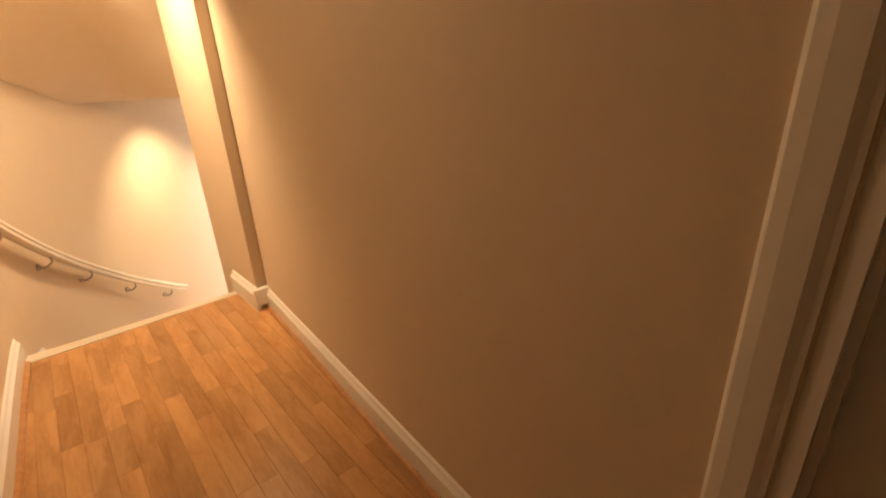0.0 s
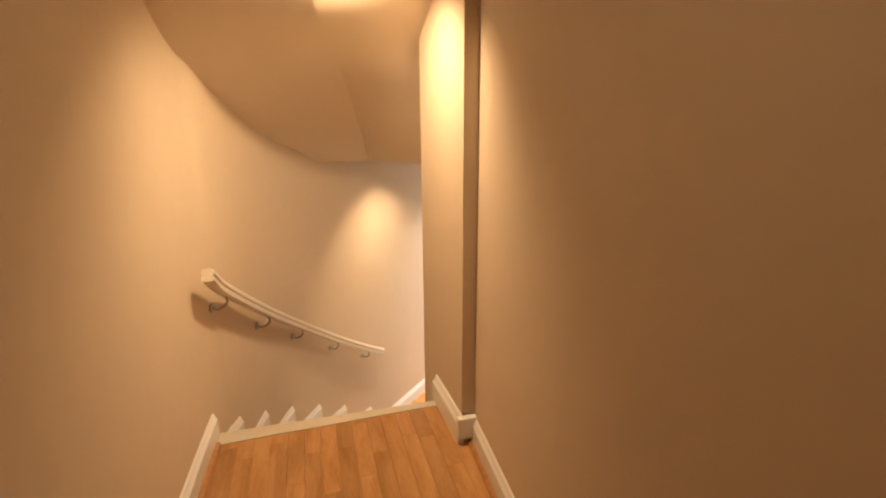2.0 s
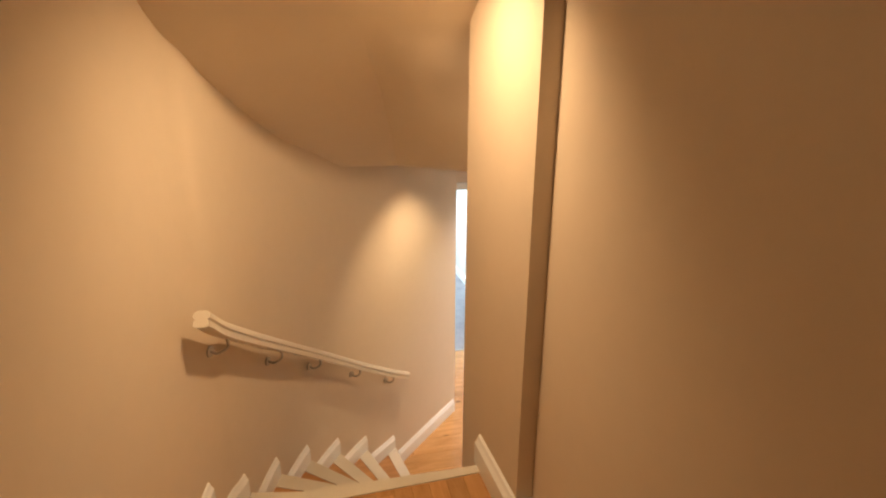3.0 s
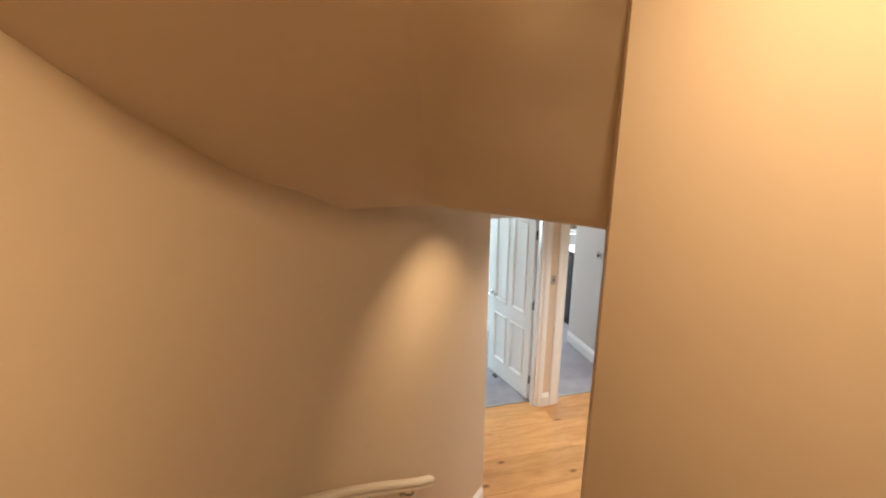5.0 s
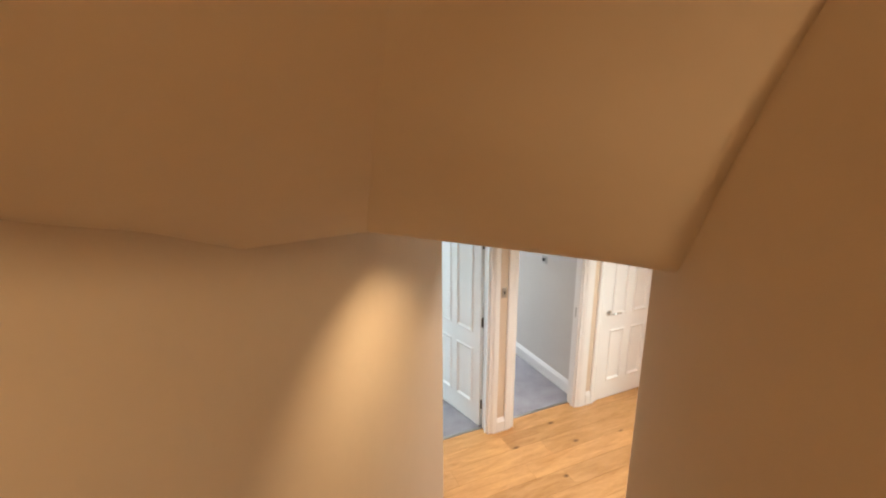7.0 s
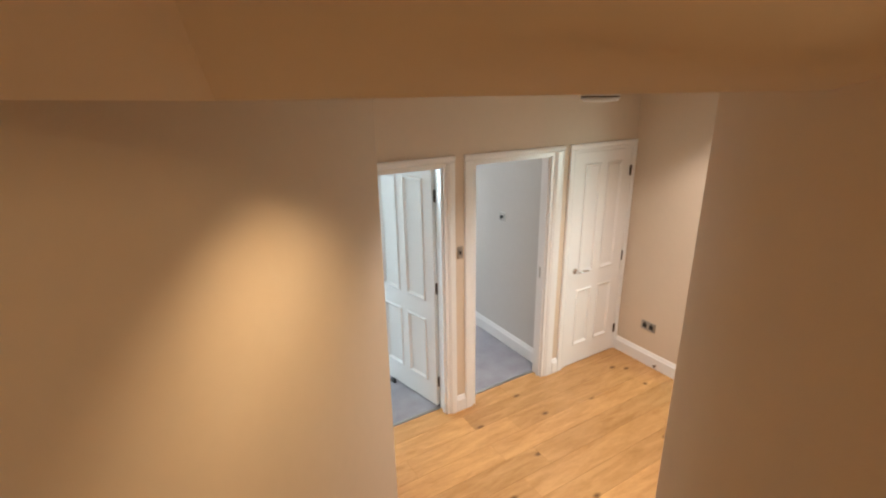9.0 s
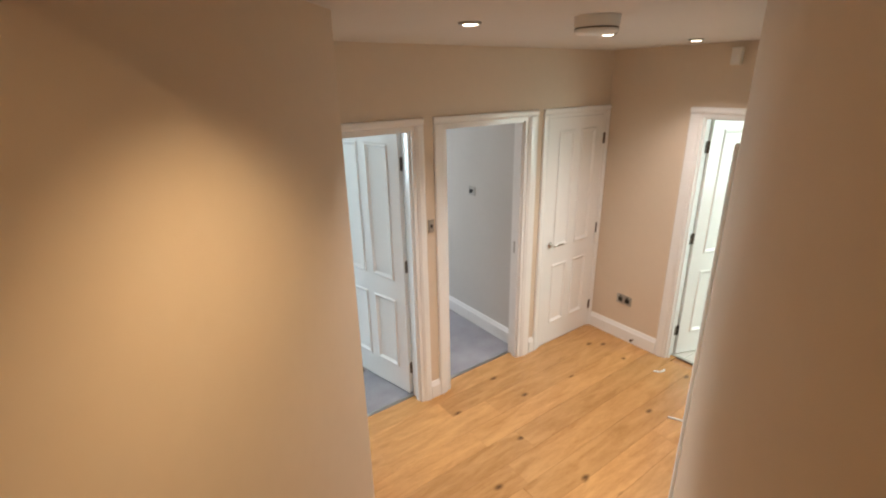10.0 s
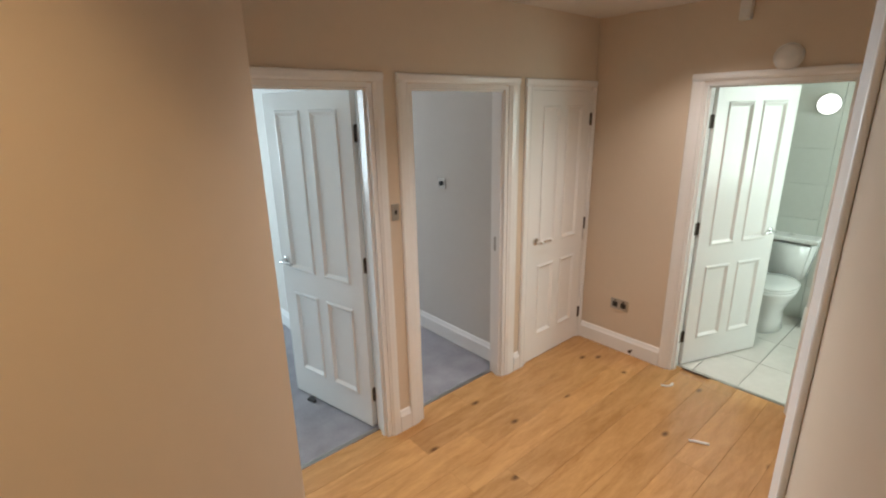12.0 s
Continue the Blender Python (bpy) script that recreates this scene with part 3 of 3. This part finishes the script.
tagged(part("floor_bedroom", boxed(-4.2, -1.80, 0.112, 3.4, -0.1, -0.002), CARPET), "grey bedroom carpet", "floor", kind="structure")
tagged(part("floor_passage", boxed(-1.72, 2.0, 0.112, 4.0, -0.1, -0.002), CARPET), "grey passage carpet", "floor", kind="structure")
floor_bath = tagged(part("floor_bathroom", boxed(0.11, 1.95, -2.4, -0.3, -0.1, -0.012), GROUT), "pale tiled bathroom floor", "floor", kind="structure")
skirting([Vector((-0.88, 1.30, -0.002)), Vector((-0.88, 0.115, -0.002))], 1.25)
skirting([Vector((-1.80, 3.38, -0.002)), Vector((-1.80, 0.2, -0.002))], 1.2)
skirting([Vector((-4.2, 3.4, -0.002)), Vector((-1.82, 3.4, -0.002))], 1.2)
skirting([Vector((-0.88, 1.30, -0.002)), Vector((1.98, 1.30, -0.002))][::-1], 1.25)


def window(name, x0, x1, y0, y1, z0, z1, label):
    """Casement window in a wall that runs along x; frame, mullion, sill and panes."""
    w = tagged(empty(name, pose(x0, y0, z0)), label, "window", kind="structure")
    W, H, D = x1 - x0, z1 - z0, y1 - y0
    bm = bmesh.new()
    for b in ((0, 0.05, 0.02, 0.08, 0, H), (W - 0.05, W, 0.02, 0.08, 0, H), (0.05, W - 0.05, 0.02, 0.08, 0, 0.05), (0.05, W - 0.05, 0.02, 0.08, H - 0.05, H), (W / 2 - 0.025, W / 2 + 0.025, 0.02, 0.08, 0.05, H - 0.05)):
        box(bm, *b, bevel=0.003)
    part("window_frame", bm, WHITE, w)
    for a, b in ((0.05, W / 2 - 0.025), (W / 2 + 0.025, W - 0.05)):
        p = part("pane", boxed(a, b, 0.047, 0.053, 0.05, H - 0.05), PANE, w)
        p.visible_shadow = False
    part("window_sill", boxed(-0.04, W + 0.04, -0.1 if y0 > 0 else 0.085, 0.015 if y0 > 0 else 0.2, -0.03, -0.001, bevel=0.005), WHITE, w)


window("window_1", -4.05, -2.75, 3.4, 3.5, 0.85, 2.15, "white bedroom window with two panes")
window("window_2", -1.5, 1.5, 4.0, 4.1, 0.8, 2.1, "white window with two panes beyond the passage")
window("window_3", 0.5, 1.5, -2.5, -2.4, 1.0, 2.1, "white bathroom window with two panes")

# black chest beyond the end of the passage wall
chest = tagged(empty("chest_of_drawers", pose(-0.62, 1.72, -0.002)), "tall black chest of drawers on grey carpet", "chest")
part("carcass", boxed(0, 0.55, 0, 0.42, 0, 1.06, bevel=0.006), BLACK, chest)
part("top", boxed(-0.01, 0.56, -0.01, 0.43, 1.062, 1.085, bevel=0.004), BLACK, chest)
for i in range(4):
    dr = part("drawer", boxed(-0.018, -0.001, 0.02, 0.40, 0.06 + i * 0.25, 0.29 + i * 0.25, bevel=0.004), BLACK, chest)
    part("knob", cyl(bmesh.new(), (-0.019, 0.21, 0.175 + i * 0.25), (-0.04, 0.21, 0.175 + i * 0.25), 0.012, 12), STEEL, dr)


# ---- ceiling fittings ----
def downlight(x, y, z, tilt=0.0):
    d = tagged(empty("downlight", pose(x, y, z)), "recessed ceiling downlight with a brass-coloured rim, lit", "ceiling light", group="recessed downlights")
    part("rim", lathe(bmesh.new(), [(0.030, -0.006), (0.036, -0.010), (0.043, -0.008), (0.046, -0.0005), (0.030, -0.0004)], 28), STEEL, d, "brushed metal rim", smooth=True)
    part("lamp_face", lathe(bmesh.new(), [(0.0295, -0.0045), (0.029, -0.0105), (0.020, -0.0125), (0.004, -0.013)], 24), LAMPGLOW, d, "glowing lamp face", smooth=True)
    return d


for x, y in HALL_LAMPS:
    downlight(x, y, CEIL)
downlight(*STAIR_LAMP)
downlight(*LANDING_LAMP)

det = tagged(empty("smoke_detector", pose(-2.01, -1.325, CEIL)), "round white smoke detector on the ceiling", "smoke detector")
part("base", lathe(bmesh.new(), [(0.0805, -0.0007), (0.0790, -0.0380), (0.0765, -0.0388)], 40), PLASTIC, det)
part("vent_ring", lathe(bmesh.new(), [(0.0735, -0.0389), (0.0735, -0.0405), (0.0775, -0.0408), (0.0775, -0.0422), (0.0735, -0.0425), (0.0735, -0.0441)], 40), BRONZE, det, "dark vent slots")
part("body", lathe(bmesh.new(), [(0.0770, -0.0442), (0.0785, -0.0455), (0.0770, -0.0525), (0.0660, -0.0607), (0.0280, -0.0635), (0.0042, -0.0635)], 40), PLASTIC, det, smooth=True)

# ---- handrail ----
rail = tagged(empty("handrail"), "cream painted wooden handrail on metal brackets", "handrail")
RAIL = []
for y, z in ((-3.385, 2.162), (-3.19, 2.03), (-2.745, 1.73), (-2.385, 1.465), (-2.045, 1.175), (-1.79, 0.935), (-1.675, 0.832)):
    p = min(outward(curve([tuple(q) for q in LEFT], 6), -0.075), key=lambda q: abs(q.y - y))
    RAIL.append((p.x, p.y, z))
prof = [(0.026 * c, 0.027 * s) for c, s in ((0.9, -0.85), (0.9, -0.25), (0.68, -0.15), (0.68, 0.0), (1, 0.15), (1, 0.55), (0.8, 0.85), (0.45, 1), (-0.45, 1), (-0.8, 0.85), (-1, 0.55), (-1, 0.15), (-0.68, 0.0), (-0.68, -0.15), (-0.9, -0.25), (-0.9, -0.85), (-0.6, -1), (0.6, -1))]
part("rail", sweep(bmesh.new(), curve(RAIL, 6), prof), RAILP, rail, smooth=True).data.set_sharp_from_angle(angle=radians(50))
for i, p in enumerate((RAIL[1], RAIL[2], RAIL[3], RAIL[4], RAIL[5])):
    p = Vector(p)
    near = min(curve([tuple(q) for q in LEFT], 6), key=lambda q: (q.x - p.x) ** 2 + (q.y - p.y) ** 2)
    wall = Vector((near.x, near.y, p.z - 0.085))
    d = Vector((p.x - wall.x, p.y - wall.y, 0))
    d.normalize()
    br = part("bracket", cyl(bmesh.new(), wall, wall + d * 0.008, 0.021, 16), STEEL, rail, "dark metal rail bracket")
    path = [wall + d * 0.006, wall + d * 0.035 + Vector((0, 0, -0.006)), Vector((p.x, p.y, p.z - 0.062)), Vector((p.x, p.y, p.z - 0.022))]
    part("arm", sweep(bmesh.new(), curve(path, 5), [(0.006 * math.cos(a * math.pi / 4), 0.006 * math.sin(a * math.pi / 4)) for a in range(8)], Vector((0.3, 0.5, 0.2))), STEEL, br, smooth=True)


# ---- wall fittings ----
sw = tagged(empty("light_switch", pose(-1.858, 0, 1.365)), "small brushed steel light switch on the beige wall", "switch")
part("plate", boxed(-0.022, 0.022, -0.008, 0, -0.045, 0.045, bevel=0.002), STEEL, sw)
part("rocker", boxed(-0.007, 0.007, -0.012, -0.0085, -0.012, 0.012, bevel=0.001), BLACK, sw, "black rocker")

so = tagged(empty("wall_socket", pose(0, -0.345, 0.385, 0, 0, -90)), "brushed steel double socket with black inserts", "socket")
part("plate", boxed(-0.073, 0.073, -0.008, 0, -0.043, 0.043, bevel=0.002), STEEL, so)
for x in (-0.034, 0.034):
    part("insert", boxed(x - 0.021, x + 0.021, -0.0105, -0.0085, -0.022, 0.020, bevel=0.001), BLACK, so, "black socket insert")
    part("switch", boxed(x - 0.006, x + 0.006, -0.011, -0.0085, 0.024, 0.038, bevel=0.001), BLACK, so)

st = tagged(empty("thermostat", pose(-0.88, 0.75, 1.335, 0, 0, -90)), "small metal thermostat on the passage wall", "thermostat")
part("plate", boxed(-0.043, 0.043, -0.010, 0, -0.043, 0.043, bevel=0.003), STEEL, st)
part("dial", cyl(bmesh.new(), (0, -0.0105, 0), (0, -0.024, 0), 0.018, 20), BLACK, st, "black dial")

al = tagged(empty("alarm_sounder", pose(0, -1.19, 2.13, 0, 0, -90)), "round white plastic alarm on the wall", "alarm")
part("back", cyl(bmesh.new(), (0, 0, 0), (0, -0.018, 0), 0.072, 32), PLASTIC, al)
part("dome", lathe(bmesh.new(), [(0.066, 0), (0.064, 0.012), (0.05, 0.024), (0.02, 0.03), (0.003, 0.031)], 32, pose(0, -0.0185, 0, 90, 0, 0)), PLASTIC, al, smooth=True)
sn = tagged(empty("motion_sensor", pose(0, -0.95, 2.40, 0, 0, -90)), "small white sensor box under the ceiling", "sensor")
part("body", boxed(-0.032, 0.032, -0.045, 0, -0.055, 0.055, bevel=0.008), PLASTIC, sn)
part("lens", boxed(-0.022, 0.022, -0.049, -0.0455, -0.04, 0.0, bevel=0.001), CERAMIC, sn)

ds = tagged(empty("skirting_stop", pose(-0.021, -0.49, 0.05, 0, 0, -90)), "small metal stop on the white skirting", "door stop")
part("stem", cyl(bmesh.new(), (0, 0, 0), (0, -0.03, 0), 0.007, 12), STEEL, ds)
part("buffer", cyl(bmesh.new(), (0, -0.0305, 0), (0, -0.04, 0), 0.012, 14), BRONZE, ds, "dark rubber buffer")
fs = tagged(empty("floor_stop", pose(-2.126, 0.70, -0.002, 0, 0, 25)), "black door wedge under the bedroom door", "door stop")
part("body", prism(bmesh.new(), [(-0.06, -0.015), (0.05, -0.018), (0.05, 0.018), (-0.06, 0.015)], 0, 0.012), BLACK, fs)
part("tail", prism(bmesh.new(), [(-0.07, -0.05), (-0.05, -0.055), (-0.04, -0.0155), (-0.058, -0.0155)], 0, 0.02), BLACK, fs)


def scrap(x, y, rot, pts, label):
    path = [Vector((a, b, 0.006)) for a, b in pts]
    ob = part("paper_scrap", sweep(bmesh.new(), curve(path, 5), [(0.010, -0.004), (0.011, 0.001), (0.004, 0.004), (-0.004, 0.003), (-0.010, -0.003)]), PAPER, smooth=True)
    ob.matrix_world = pose(x, y, 0.001, 0, 0, rot)
    return tagged(ob, label, "litter")


scrap(-0.22, -0.87, -30, [(-0.045, 0.012), (-0.015, -0.008), (0.02, -0.006), (0.045, 0.012)], "curled white scrap lying on the oak floor")
scrap(-0.67, -1.26, -62, [(-0.055, 0.0), (-0.01, 0.003), (0.05, 0.0)], "straight white scrap lying on the oak floor")

# ---- bathroom things ----
wc = tagged(empty("toilet", pose(1.704, -1.02, -0.001, 0, 0, 90)), "white ceramic close-coupled toilet with a closed lid", "toilet")


def oval(bm, rings):
    """Loft of ovals: (x radius, y radius, y centre, z)."""
    rs = [[bm.verts.new((a * math.cos(2 * math.pi * j / 28), c + b * math.sin(2 * math.pi * j / 28), z)) for j in range(28)] for a, b, c, z in rings]
    for p, q in zip(rs, rs[1:]):
        for j in range(28):
            bm.faces.new((p[j], p[(j + 1) % 28], q[(j + 1) % 28], q[j]))
    bm.faces.new(rs[0][::-1]), bm.faces.new(rs[-1])
    return bm


part("pan", oval(bmesh.new(), [(0.11, 0.20, 0.36, 0), (0.10, 0.18, 0.36, 0.08), (0.10, 0.17, 0.37, 0.18), (0.14, 0.21, 0.40, 0.28), (0.18, 0.25, 0.42, 0.37), (0.182, 0.255, 0.42, 0.395)]), CERAMIC, wc, smooth=True)
part("seat", oval(bmesh.new(), [(0.185, 0.25, 0.415, 0.396), (0.19, 0.255, 0.415, 0.405), (0.185, 0.25, 0.415, 0.416)]), CERAMIC, wc, smooth=True)
part("lid", oval(bmesh.new(), [(0.186, 0.25, 0.413, 0.4165), (0.188, 0.252, 0.413, 0.43), (0.17, 0.235, 0.413, 0.44), (0.08, 0.12, 0.413, 0.444)]), CERAMIC, wc, smooth=True)
bm = bmesh.new()
lo = [bm.verts.new((x, y, 0.40)) for x, y in ((-0.15, 0.004), (0.15, 0.004), (0.14, 0.165), (-0.14, 0.165))]
hi = [bm.verts.new((x, y, 0.74)) for x, y in ((-0.20, 0.004), (0.20, 0.004), (0.19, 0.19), (-0.19, 0.19))]
for j in range(4):
    bm.faces.new((lo[j], lo[(j + 1) % 4], hi[(j + 1) % 4], hi[j]))
bm.faces.new(lo[::-1]), bm.faces.new(hi)
bmesh.ops.bevel(bm, geom=bm.edges[:], offset=0.02, segments=3, affect="EDGES")
part("cistern", bm, CERAMIC, wc, smooth=True)
ld = part("cistern_lid", boxed(-0.215, 0.215, 0.003, 0.205, 0.742, 0.78, bevel=0.012), CERAMIC, wc)
part("flush_button", cyl(bmesh.new(), (0, 0.10, 0.781), (0, 0.10, 0.788), 0.022, 20), CHROME, ld, "chrome flush button")
bx = tagged(part("boxing", boxed(1.48, 1.707, -1.60, -1.235, 0, 0.20, bevel=0.004), WHITE), "low white pipe boxing beside the toilet", "boxing", kind="structure")
bl = tagged(empty("wall_lamp", pose(1.7085, -1.08, 1.87, 0, 0, -90)), "round white bathroom wall lamp, lit", "lamp")
part("base", lathe(bmesh.new(), [(0.086, 0), (0.086, 0.02), (0.08, 0.028)], 36, pose(0, 0, 0, 90, 0, 0)), CHROME, bl, "chrome rim")
part("globe", lathe(bmesh.new(), [(0.078, 0.0285), (0.074, 0.045), (0.058, 0.06), (0.027, 0.068), (0.004, 0.07)], 36, pose(0, 0, 0, 90, 0, 0)), BATHGLOW, bl, "glowing opal cover", smooth=True)

# ---- floor pieces ----
def board_mesh(name, w, l, h, mat, b=0.0008, s=0.0):
    """A board l long (x) and w wide (y), top at z=0, with eased edges; s skews its first end."""
    bm = bmesh.new()
    lo = [bm.verts.new(p) for p in ((0, 0, -h), (l, 0, -h), (l, w, -h), (s, w, -h))]
    mi = [bm.verts.new(p) for p in ((0, 0, -b), (l, 0, -b), (l, w, -b), (s, w, -b))]
    hi = [bm.verts.new(p) for p in ((b, b, 0), (l - b, b, 0), (l - b, w - b, 0), (s + b, w - b, 0))]
    for p, q in ((lo, mi), (mi, hi)):
        for j in range(4):
            bm.faces.new((p[j], p[(j + 1) % 4], q[(j + 1) % 4], q[j]))
    bm.faces.new(hi), bm.faces.new(lo[::-1])
    me = bpy.data.meshes.new(name)
    bm.to_mesh(me)
    bm.free()
    me.materials.append(mat)
    return me


rng = random.Random(7)
meshes = {}


def lay(name, parent, x, y, z, l, w, h, mat, rot=0, s=0.0):
    key = (name, round(l, 3), round(w, 3), s)
    if key not in meshes:
        meshes[key] = board_mesh(name, w, l, h, mat, s=s)
    ob = new(name, meshes[key])
    ob.parent = parent
    ob.matrix_basis = pose(x, y, z, 0, 0, rot)
    return ob


# oak planks of the hall, along x
PW = 0.187


def wall_x(y):
    """Where the boards end under the outer wall."""
    return min(-2.98, max(-3.95, -3.62 + (y + 1.685) * 1.07))


for r in range(-16, 1):
    y = 0.098 - PW + r * PW
    x = -4.1 + rng.choice((0.0, 0.35, 0.8, 1.2)) * -1
    while x < 0.0:
        l = rng.choice((0.9, 1.2, 1.6, 1.9))
        lim = wall_x(y)
        a, b = max(x, lim), min(x + l, 0.09 if -1.62 < y < -0.8 else 0.0)
        if y < -1.79:
            b = min(b, -2.0 + (y + 1.79) * 0.6)
        if b - a > 0.08:
            lay("plank", floor_hall, a, y, 0.0, round(b - a - 0.001, 2), PW - 0.001, 0.013, OAK, s=round(min(wall_x(y + PW) - lim, b - a - 0.02), 3) if a == lim else 0.0)
        x += l

# strips of the landing floor, along y
SW = 0.069
x = -4.62
while x < -3.34:
    y = -7.55 + rng.random() * 0.35
    while y < -3.38:
        l = rng.choice((0.28, 0.34, 0.40, 0.46))
        e = min(y + l, -3.375)
        lim = -4.42 - (-3.5 - y) * 0.075
        if e - y > 0.02 and x > lim - 0.08 and y > -7.2:
            lay("strip", floor_landing, x + SW, y, LAND, round(e - y - 0.0006, 2), SW - 0.0006, 0.011, STRIP, 90)
        y += l
    x += SW

# bathroom tiles
for i in range(4):
    for j in range(7):
        lay("tile", floor_bath, 0.115 + i * 0.46, -2.395 + j * 0.30, 0.0, 0.455, 0.296, 0.011, TILE)
# wall tiles behind the toilet
wt = board_mesh("wall_tile", 0.296, 0.396, 0.011, WTILE)
wall_bath = bpy.data.objects["wall_bathroom"]
for i in range(5):
    for j in range(8):
        ob = new("wall_tile", wt)
        ob.parent = wall_bath
        ob.matrix_basis = Matrix(((0, 0, -1, 1.709), (1, 0, 0, -2.37 + i * 0.40), (0, 1, 0, 0.02 + j * 0.30), (0, 0, 0, 1)))
